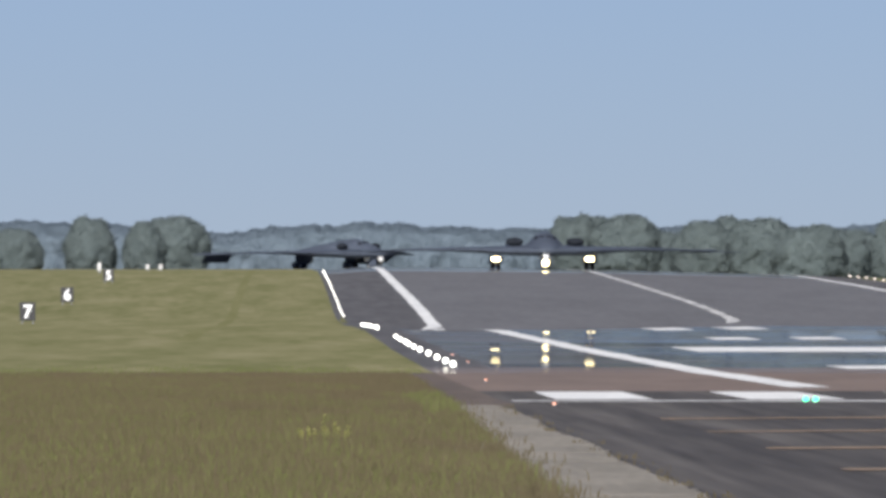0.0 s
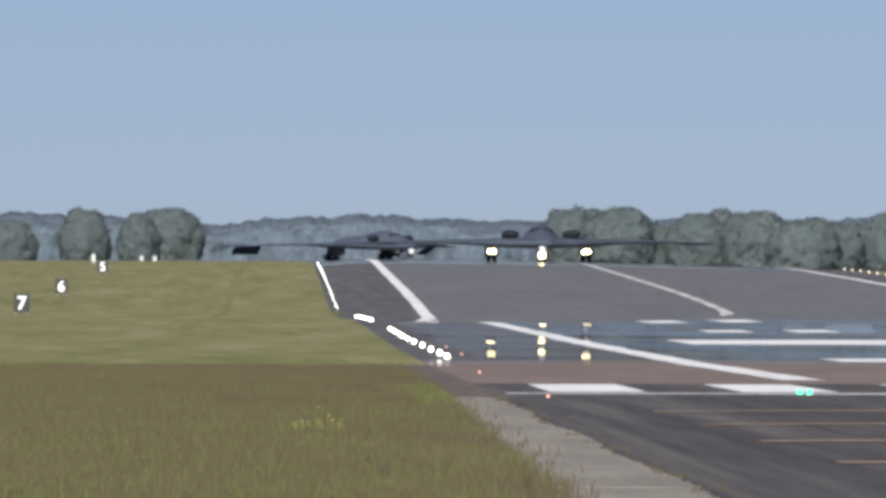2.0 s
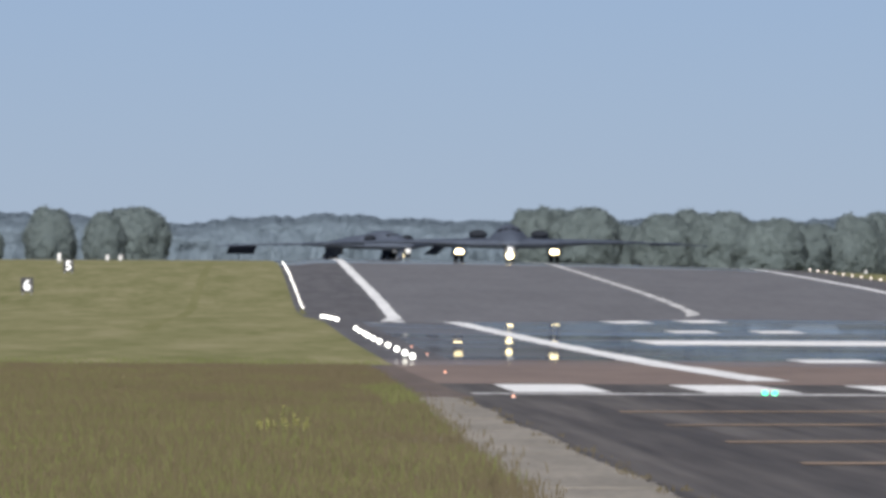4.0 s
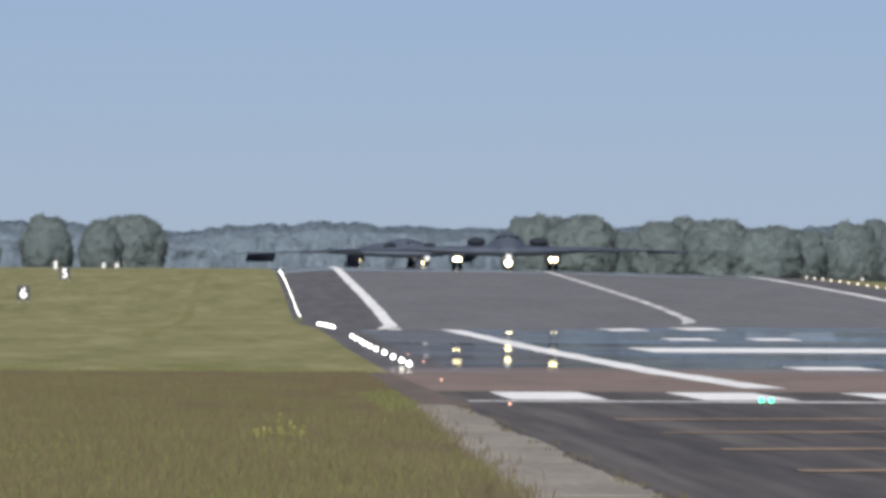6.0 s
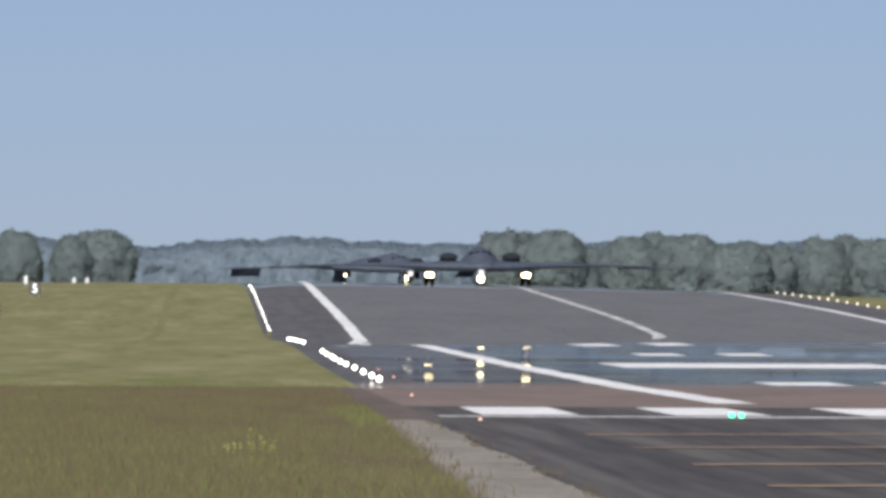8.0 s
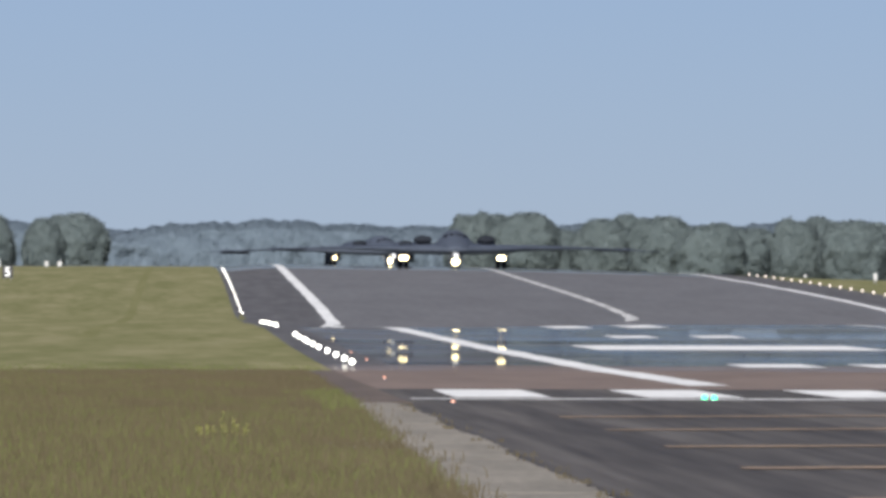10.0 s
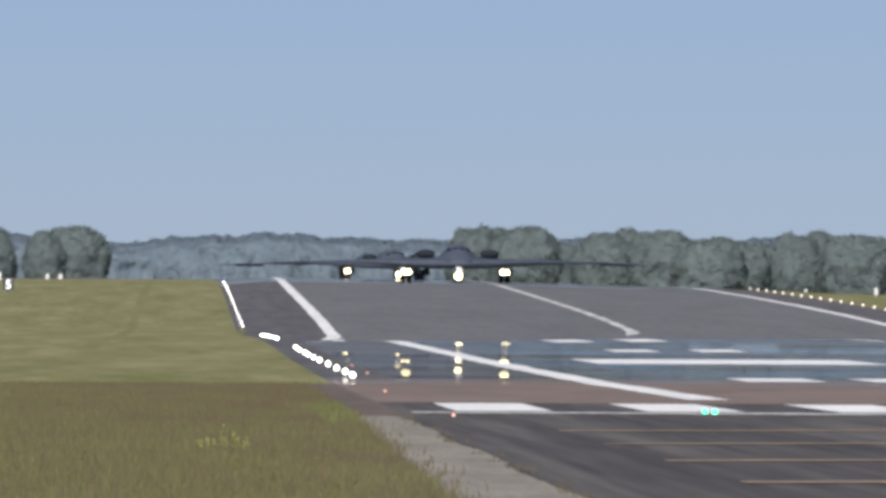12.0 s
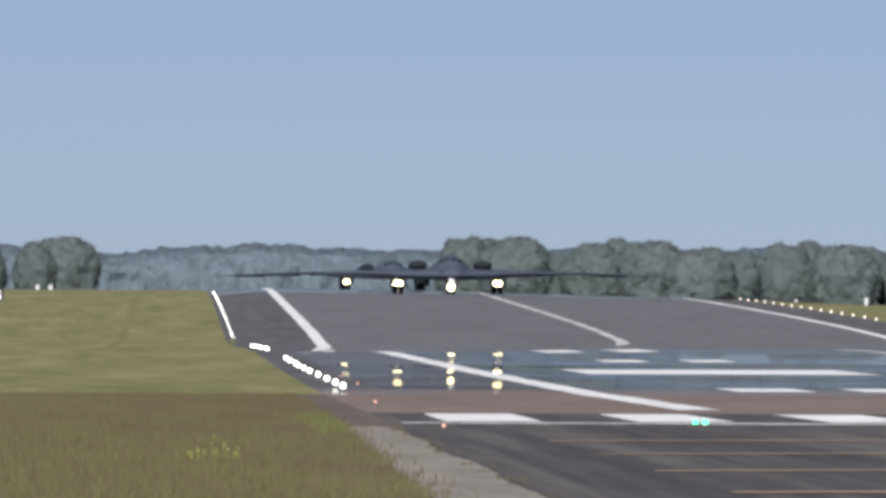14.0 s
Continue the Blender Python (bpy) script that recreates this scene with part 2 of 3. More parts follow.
def height(x, y):
    a, b = np.interp(y, ALONG, RUNWAY_FALL), np.interp(y, ALONG, GRASS_FALL)
    k = np.clip((x - 4.0) / 6.0, 0, 1)
    k = k * k * (3 - 2 * k)
    cross = 0.018 * np.clip((y - 1430) / 700, 0, 1) * np.clip(x - 12, 0, 90) * np.clip(0.28 + (x - 12) / 73, 0, 1.3) * (1 - np.clip((y - 2300) / 400, 0, 1) * np.clip((50 - x) / 12, 0, 1))
    sag = np.interp(y, *SAG) * np.clip((x - 12) / 26.5, 0, 2.1) ** 1.5
    crown = np.interp(y, *CROWN) * np.clip((x - 12) / 16, 0, 1)
    return EYE + b + (a - b) * k - cross - sag + crown


GRID = np.unique(np.concatenate([np.arange(-400, 3000, 6.0), np.arange(3000, 4951, 50.0), np.array(ALONG[:-1], float)]))


def strip(name, x0, x1, y0, y1, mat, lift, parent=None, columns=1, edge=0.0, worn=0.0, smooth=False, step=0.0):
    """A sheet that lies on the land, with a small turned-down edge."""
    ys = np.unique(np.concatenate([[y0], GRID[(GRID > y0 + 0.5) & (GRID < y1 - 0.5)], [y1]]))
    if step:
        ys = np.linspace(y0, y1, int((y1 - y0) / step) + 1)
    xs = np.linspace(x0, x1, columns + 1)
    verts, faces, n = [], [], len(xs)
    for y in ys:
        off = [worn * (noise.noise((j * 9.1, y * 0.05, x0)) + 0.6 * noise.noise((j * 5.3, y * (1.1 if step else 0.3), x0))) for j in range(n)]
        verts += [(x + d, y, height(x + d, y) + lift) for x, d in zip(xs, off)]
    for i in range(len(ys) - 1):
        faces += [(i * n + j, i * n + j + 1, (i + 1) * n + j + 1, (i + 1) * n + j) for j in range(n - 1)]
    if edge:
        rim = [j for j in range(n)] + [i * n + n - 1 for i in range(1, len(ys))] + [(len(ys) - 1) * n + j for j in range(n - 2, -1, -1)] + \
              [i * n for i in range(len(ys) - 2, 0, -1)]
        first = len(verts)
        verts += [(verts[k][0], verts[k][1], verts[k][2] - edge) for k in rim]
        m = len(rim)
        faces += [(rim[k], first + k, first + (k + 1) % m, rim[(k + 1) % m]) for k in range(m)]
    return arrays(name, verts, faces, mat, parent, smooth)


# ---- ground and pavements ----
LEFT, RIGHT, MIDDLE = 4.2, 72.8, 38.5


def ground():
    xs = np.unique(np.concatenate([np.array([-4900, -2500, -1200, -600, -300, -150, -100, -70], float), np.arange(-50, 125, 4.0),
                                   np.array([LEFT + 0.05, LEFT + 0.15, RIGHT - 0.15, RIGHT - 0.05, 150, 200, 300, 600, 1200, 2500, 4900], float)]))
    n = len(xs)
    verts = []
    for y in GRID:
        zs = height(xs, np.full(n, y)) - np.where((xs > LEFT + 0.1) & (xs < RIGHT - 0.1) & (y > 62) & (y < 2858), 0.35, 0.0)
        verts += [(x, y, z) for x, z in zip(xs, zs)]
    faces = [(i * n + j, i * n + j + 1, (i + 1) * n + j + 1, (i + 1) * n + j) for i in range(len(GRID) - 1) for j in range(n - 1)]
    ob = arrays("ground", verts, faces, MOWN)
    tagged(ob, "dry mown airfield grass rolling over a low rise", "ground", kind="structure")


ground()
tagged(strip("pavement", LEFT - 0.5, RIGHT, 60, 331, DARK_ASPHALT, 0.012, columns=20, edge=0.02), "dark tarred asphalt overrun before the threshold", "pavement", kind="structure")
tagged(strip("pavement", LEFT, RIGHT, 331, 371, DARK_ASPHALT, 0.012, columns=20, edge=0.02), "dark asphalt band under the threshold bars", "pavement", kind="structure")
tagged(strip("runway", LEFT, RIGHT, 371, 478, BROWN_ASPHALT, 0.012, columns=20, edge=0.02), "reddish brown worn asphalt runway surface", "runway", kind="structure")
tagged(strip("runway", LEFT, RIGHT, 478, 517, WARM_ASPHALT, 0.012, columns=20, smooth=True), "reddish brown asphalt shimmering in the heat", "runway", kind="structure")
tagged(strip("runway_shoulder", LEFT, 6.3, 517, 1300, SHOULDER, 0.012, columns=4, smooth=True), "dark asphalt shoulder under the edge lamps", "runway", kind="structure")
tagged(strip("runway_shoulder", 6.3, 12.0, 517, 1300, HOT_SHOULDER, 0.012, columns=4, smooth=True), "dark skid-marked shoulder shimmering in the heat", "runway", kind="structure")
tagged(strip("runway", 12.0, RIGHT, 517, 1300, HOT_ASPHALT, 0.012, columns=24, smooth=True), "hot dark asphalt runway surface shimmering like water", "runway", kind="structure")
tagged(strip("runway", 11.6, 2 * MIDDLE - 11.6, 1300, 2085, ASPHALT, 0.012, columns=24, edge=0.02), "grey asphalt runway climbing a gentle rise", "runway", kind="structure")
tagged(strip("runway", LEFT, 2 * MIDDLE - 11.6, 2085, 2860, BROW_ASPHALT, 0.012, columns=24, edge=0.02), "hot grey asphalt runway on the brow of the rise", "runway", kind="structure")
tagged(strip("runway_shoulder", LEFT, 11.6, 1300, 2085, SHOULDER, 0.012, columns=6, edge=0.02), "dark skid-marked asphalt runway shoulder", "runway", kind="structure")
tagged(strip("runway_shoulder", 2 * MIDDLE - 11.6, RIGHT, 1300, 2085, SHOULDER, 0.012, columns=3, edge=0.02), "dark asphalt runway shoulder", "runway", kind="structure")
tagged(strip("runway_shoulder", 2 * MIDDLE - 11.6, RIGHT, 2085, 2860, SHOULDER, 0.012, columns=3, edge=0.02), "dark asphalt runway shoulder on the brow of the rise", "runway", kind="structure")
tagged(strip("dirt_shoulder", 2.6, LEFT - 0.02, 312.5, 451, DIRT, 0.024, columns=2, edge=0.03, worn=0.05), "bare brownish shoulder beside the runway end", "ground", kind="structure")
tagged(strip("grass_verge", 3.9, 4.82, 476, 2690, MOWN, 0.008, columns=2, worn=0.06), "mown grass growing over the pavement edge", "ground", kind="structure")
tagged(strip("taxiway", -160, LEFT - 0.01, 2690, 2745, ASPHALT, 0.02, columns=12, edge=0.06), "grey asphalt taxiway joining the runway", "taxiway", kind="structure")
tagged(strip("wheel_track", -4.9, -4.1, 760, 2650, WORN_GRASS, 0.004, worn=0.2), "darker wheel track pressed into the mown grass", "track", kind="structure")
tagged(strip("dry_grass", -70, -13.5, 1288, 1325, DRY_GRASS, 0.004), "pale dry strip across the mown grass", "grass", kind="structure")
kerb = tagged(strip("kerb_strip", 1.6, 3.85, 60, 312, TALL_SOIL, 0.014, columns=1, edge=0.02, worn=0.06), "pale concrete slabs in a strip beside the asphalt overrun", "pavement", kind="structure")
for k in range(21):
    strip("slab", 1.62, 3.9 + 0.05 * noise.noise((k * 1.7, 0, 0)), 60 + 12 * k, 71.8 + 12 * k, CONCRETE, 0.026 + 0.006 * noise.noise((k * 2.3, 1, 0)), kerb, 1, 0.02, 0.13, step=0.6)
tagged(strip("thatch", -60, 1.55, 60, 450, TALL_SOIL, 0.03, columns=14, edge=0.05), "matted brownish base of tall uncut grass", "ground", kind="structure")
tagged(strip("dirt_strip", -60, LEFT - 0.02, 452, 475, DIRT, 0.02, columns=12, edge=0.03), "bare brownish strip beyond the tall grass", "ground", kind="structure")


# ---- painted markings ----
def marking(name, x0, x1, y0, y1, mat, label, group=""):
    return tagged(strip(name, x0, x1, y0, y1, mat, 0.022, worn=0.10 if y1 - y0 > 100 else 0.05), label, "marking", group, "structure")


for mirror in (False, True):
    def side(a, b):
        return (2 * MIDDLE - b, 2 * MIDDLE - a) if mirror else (a, b)
    x0, x1 = side(11.5, 12.5)
    marking("side_stripe", x0, x1, 388, 1330, WHITE_PAINT, "white painted stripe along the runway side")
    x0, x1 = side(11.45, 12.5)
    marking("side_stripe", x0, x1, 1330.5 if mirror else 1372, 2680, WHITE_PAINT, "white painted stripe along the runway side")
    for k in range(8):
        x0, x1 = side(5.35 + 3.78 * k, 7.25 + 3.78 * k)
        marking("threshold_bar", x0, x1, 333.2, 366, WHITE_PAINT, "white threshold bar painted on dark asphalt", "threshold bars")
    x0, x1 = side(16.0, 27.4)
    marking("aiming_block", x0, x1, 655, 705, WHITE_PAINT, "broad white aiming block painted on asphalt")
    for a in (16.8, 20.6, 24.4):
        x0, x1 = side(a, a + 2.4)
        marking("touchdown_bar", x0, x1, 505, 528, WHITE_PAINT, "white touchdown bar painted on asphalt", "touchdown bars")
    for y, far in ((798, 824), (925, 975)):
        for a in (20.3, 24.4):
            x0, x1 = side(a, a + 2.1)
            marking("touchdown_bar", x0, x1, y, far, WHITE_PAINT, "white touchdown bar painted on asphalt", "touchdown bars")
marking("threshold_line", 4.4, 72.6, 324.5, 329.5, FADED_PAINT, "faded white line across the runway end")
for y in np.arange(390, 2650, 50.0):
    if not 1050 < y < 1440:
        marking("centre_dash", MIDDLE - 0.45, MIDDLE + 0.45, y + (32 if y == 1440 else 0), y + 44, FADED_PAINT, "faded white dash on the runway centre line", "centre dashes")


def stripe_mirage_end(name, x, half, y, drop, swing, mat, label):
    """The lowest stretch of a stripe; the part that swings aside and thins out is its mirage reflection, laid as paint.
    """
    verts, faces, n = [], [], 16
    for i in range(n + 1):
        u = i / n
        at, mid, w = y - drop * u, x - swing * max(0.0, u - 0.35) ** 1.6 / 0.65 ** 1.6, half * (1 - 0.75 * max(0.0, u - 0.6) / 0.4)
        verts += [(mid + e, at, height(mid + e, at) + 0.022) for e in (-w * (1 + 0.5 * u), w)]
    faces = [(2 * i, 2 * i + 2, 2 * i + 3, 2 * i + 1) for i in range(n)]
    tagged(arrays(name, verts, faces, mat), label, "marking", kind="structure")


# both curls imitate the stripe mirrored in hot air; the real lines run straight
stripe_mirage_end("side_stripe", 11.98, 0.54, 1372, 50, 1.25, WHITE_PAINT, "white stripe end with its mirage image painted as a curl")
stripe_mirage_end("centre_stripe", MIDDLE, 0.5, 1472, 46, 1.3, FADED_PAINT, "faded white centre line end with its mirage image painted as a curl")


def chevron(y):
    """Two slanting arms that meet on the centre line."""
    verts, faces = [], []
    for a, b in ((6.0, MIDDLE), (2 * MIDDLE - 6.0, MIDDLE)):
        base, n = len(verts), 18
        for i in range(n + 1):
            x = a + (b - a) * i / n
            along = y + abs(x - a) * 0.85
            for w in (0.0, 2.4):
                verts.append((x, along + w, height(x, along + w) + 0.022))
        for i in range(n):
            q = (base + 2 * i, base + 2 * i + 2, base + 2 * i + 3, base + 2 * i + 1)
            faces.append(q if b > a else q[::-1])
    tagged(arrays("chevron", verts, faces, YELLOW_PAINT), "faded yellow chevron painted on dark asphalt", "marking", "overrun chevrons", "structure")


for y in (121, 151, 181, 210, 240, 270):
    chevron(y)


# ---- lamps along the runway ----
def edge_lamp(glow, label, size=0.11, stem=0.14, name="edge_lamp"):
    base = new(name)
    tagged(base, label, "runway lamp")
    part("base_plate", tube(bmesh.new(), (0, 0, 0), (0, 0, 0.02), size * 1.1, size, 14), STEEL, base)
    if stem:
        part("stem", tube(bmesh.new(), (0, 0, 0.02), (0, 0, stem), 0.035, 0.04, 10), FIXTURE, base)
        part("collar", tube(bmesh.new(), (0, 0, stem - 0.04), (0, 0, stem), 0.05, 0.07, 12), STEEL, base)
    part("lens", ball(bmesh.new(), 0, 0, stem + size * 0.75, size, size, size * 1.1, 14, 8), glow, base)
    return base


def lamp_row(first, spots):
    for i, (x, y) in enumerate(spots):
        m = Matrix.Translation((x, y, height(x, y) + 0.01))
        if i == 0:
            first.matrix_basis = m
        else:
            copy_thing(first, m)


def place_lamps():
    lamp = edge_lamp(EDGE_GLOW, "lit white runway edge lamp on a short stem", 0.086, 0.06)
    lamp["group"] = "runway edge lamps"
    lamp_row(lamp, [(5.05 + 0.05 * math.sin(k * 3.1), 510 + 30.0 * k + 7 * math.sin(k * 5.3)) for k in range(21) if not 9 < k < 14])
    lamp = edge_lamp(EDGE_GLOW, "small lit white edge lamp on the rise", 0.062, 0.08)
    lamp["group"] = "runway edge lamps"
    lamp_row(lamp, [(4.82 + 0.05 * math.sin(k * 2.4), 510 + 30.0 * k) for k in range(30, 56)])
    lamp = edge_lamp(DIM_GLOW, "dimly lit white runway edge lamp on a short stem", 0.12)
    lamp["group"] = "runway edge lamps"
    lamp_row(lamp, [(72.0, 510 + 30.0 * k) for k in range(56)])
    lamp = edge_lamp(GREEN_GLOW, "lit green threshold lamp at the runway end", 0.056, 0.0, "threshold_lamp")
    lamp["group"] = "threshold lamps"
    lamp_row(lamp, [(9.98, 325), (10.15, 324.4)])
    lamp = edge_lamp(RED_GLOW, "dim red runway end lamp", 0.035, 0.0, "end_lamp")
    lamp["group"] = "end lamps"
    lamp_row(lamp, [(4.95, 312.0), (5.0, 423.0), (5.9, 548.0), (6.0, 610.0)])


place_lamps()


# ---- boards beside the runway ----
def numeral(text, size):
    curve = bpy.data.curves.new("numeral", "FONT")
    curve.body, curve.size, curve.extrude, curve.offset = text, size, 0.012, 0.03
    curve.align_x = "CENTER"
    ob = bpy.data.objects.new("numeral", curve)
    scene.collection.objects.link(ob)
    data = bpy.data.meshes.new_from_object(ob.evaluated_get(bpy.context.evaluated_depsgraph_get()))
    bpy.data.objects.remove(ob)
    data.materials.clear()
    data.materials.append(BOARD_WHITE)
    return data


def number_board(text, x, y):
    base = new("distance_board")
    tagged(base, "black distance board with a large white " + {"7": "seven", "6": "six", "5": "five"}[text], "sign", "distance boards")
    base.matrix_basis = Matrix.Translation((x, y, height(x, y)))
    part("panel", box(bmesh.new(), 0, 0, 0.92, 1.15, 0.22, 1.36, bevel=0.03), BOARD_BLACK, base)
    for s in (-0.4, 0.4):
        part("leg", tube(bmesh.new(), (s, 0, -0.1), (s, 0, 0.3), 0.05, 0.05), STEEL, base)
    face = new("numeral", numeral(text, 1.36))
    face.parent = base
    face.matrix_basis = pose(0, -0.125, 0.45, 90, 0, 0)
    tagged(face, "white painted numeral")


number_board("7", -19.0, 1250)
number_board("6", -20.0, 1555)
number_board("5", -19.4, 1860)


def small_sign(x, y, w, h, foot):
    base = new("taxiway_sign")
    tagged(base, "small white sign board on two short posts", "sign", "taxiway signs")
    base.matrix_basis = Matrix.Translation((x, y, height(x, y)))
    part("panel", box(bmesh.new(), 0, 0, foot + h / 2, w, 0.15, h, bevel=0.02), FADED_PAINT, base)
    for s in (-w * 0.3, w * 0.3):
        part("post", tube(bmesh.new(), (s, 0.02, -0.1), (s, 0.02, foot + 0.1), 0.04, 0.04, 8), STEEL, base)


small_sign(-23.1, 2105, 0.45, 1.0, 0.35)
small_sign(-18.7, 2300, 0.45, 0.7, 0.2)
small_sign(-17.0, 2310, 0.55, 0.7, 0.2)
small_sign(84.0, 2060, 0.4, 0.9, 0.3)
# this little board stands in for a small white light
small_sign(78.0, 2130, 0.35, 0.35, 0.2)


# ---- the flying-wing aircraft: nose towards -y, origin on the ground between the main wheels ----
NOSE = -13.5                                 # the nose's place ahead of the main wheels
STATIONS = [                                 # half span, leading edge, trailing edge, height, upper and lower bulge
    (0.0, 0.0, 20.9, 2.50, 0.75, 0.75), (1.4, 0.9, 20.0, 2.50, 0.72, 0.74), (3.8, 2.5, 18.2, 2.50, 0.62, 0.70), (5.6, 3.6, 19.4, 2.52, 0.52, 0.62),
    (7.4, 4.8, 20.3, 2.56, 0.42, 0.50), (10.0, 6.5, 18.4, 2.62, 0.34, 0.36), (13.0, 8.4, 16.3, 2.62, 0.26, 0.24), (17.0, 11.0, 17.9, 2.58, 0.17, 0.15),
    (21.0, 13.6, 19.6, 2.44, 0.12, 0.10), (24.0, 15.6, 20.9, 2.30, 0.09, 0.08), (26.2, 17.0, 18.2, 2.20, 0.05, 0.05)]


def wing_body():
    n, verts, faces = 18, [], []
    rows = [(-s[0], *s[1:]) for s in reversed(STATIONS[1:])] + STATIONS
    for x, lead, trail, z, up, low in rows:
        for i in range(n):
            u = i / (n - 1)
            verts.append((x, NOSE + lead + (trail - lead) * u, z + up * math.sin(math.pi * u ** 0.62) ** 0.9 if 0 < u < 1 else z))
        for i in range(n - 2, 0, -1):
            u = i / (n - 1)
            verts.append((x, NOSE + lead + (trail - lead) * u, z - low * math.sin(math.pi * u ** 0.55) ** 0.9))
    m = 2 * n - 2
    for r in range(len(rows) - 1):
        faces += [(r * m + k, r * m + (k + 1) % m, (r + 1) * m + (k + 1) % m, (r + 1) * m + k) for k in range(m)]
    faces += [tuple(range(m - 1, -1, -1)), tuple((len(rows) - 1) * m + k for k in range(m))]
    faces = [f[::-1] for f in faces]
    return verts, faces


def mound(cx, half, y0, peak, y1, z0, rise, blunt):
    """A smooth hump on the wing: half its half width, from y0 over a peak to y1."""
    verts, faces, nx, ny = [], [], 20, 24
    for j in range(ny + 1):
        y = y0 + (y1 - y0) * j / ny
        k = min(1.0, (y - y0) / (peak - y0)) ** blunt if y < peak else max(0.0, 1 - ((y - peak) / (y1 - peak)) ** 1.7)
        for i in range(nx + 1):
            a = -1 + 2 * i / nx
            verts.append((cx + a * half * (0.55 + 0.45 * k), y, z0 - 0.25 + (rise + 0.25) * k * (math.cos(a * math.pi / 2) ** 0.9 if abs(a) < 1 else 0.0)))
    n = nx + 1
    for j in range(ny):
        faces += [(j * n + i, j * n + i + 1, (j + 1) * n + i + 1, (j + 1) * n + i) for i in range(nx)]
    faces.append(tuple(ny * n + i for i in range(n)))
    faces.append(tuple(i for i in range(n - 1, -1, -1)))
    return verts, faces


def lamp_unit(parent, x, y, z, r):
    """A round lamp set back in an open hood that faces forward; the hood is added to dim it from the side."""
    prof = [(0.62, 0.0), (0.62, 0.7), (0.2, 1.10), (-0.36, 1.10), (-0.36, 1.02), (0.06, 1.02), (0.06, 0.0)]
    n, m, verts = 20, len(prof), []
    for k in range(n):
        a = 2 * math.pi * k / n
        verts += [(x + math.cos(a) * q * r, y + d, z + math.sin(a) * q * r) for d, q in prof]
    faces = [(k * m + i, k * m + i + 1, (k + 1) % n * m + i + 1, (k + 1) % n * m + i) for k in range(n) for i in range(m - 1)]
    shell = tagged(arrays("landing_lamp", verts, faces, STEEL, parent), "lit round landing lamp")
    part("lens", ball(bmesh.new(), x, y, z, r, r * 0.16, r, 18, 10), LANDING_GLOW, shell, "glowing warm white lens")


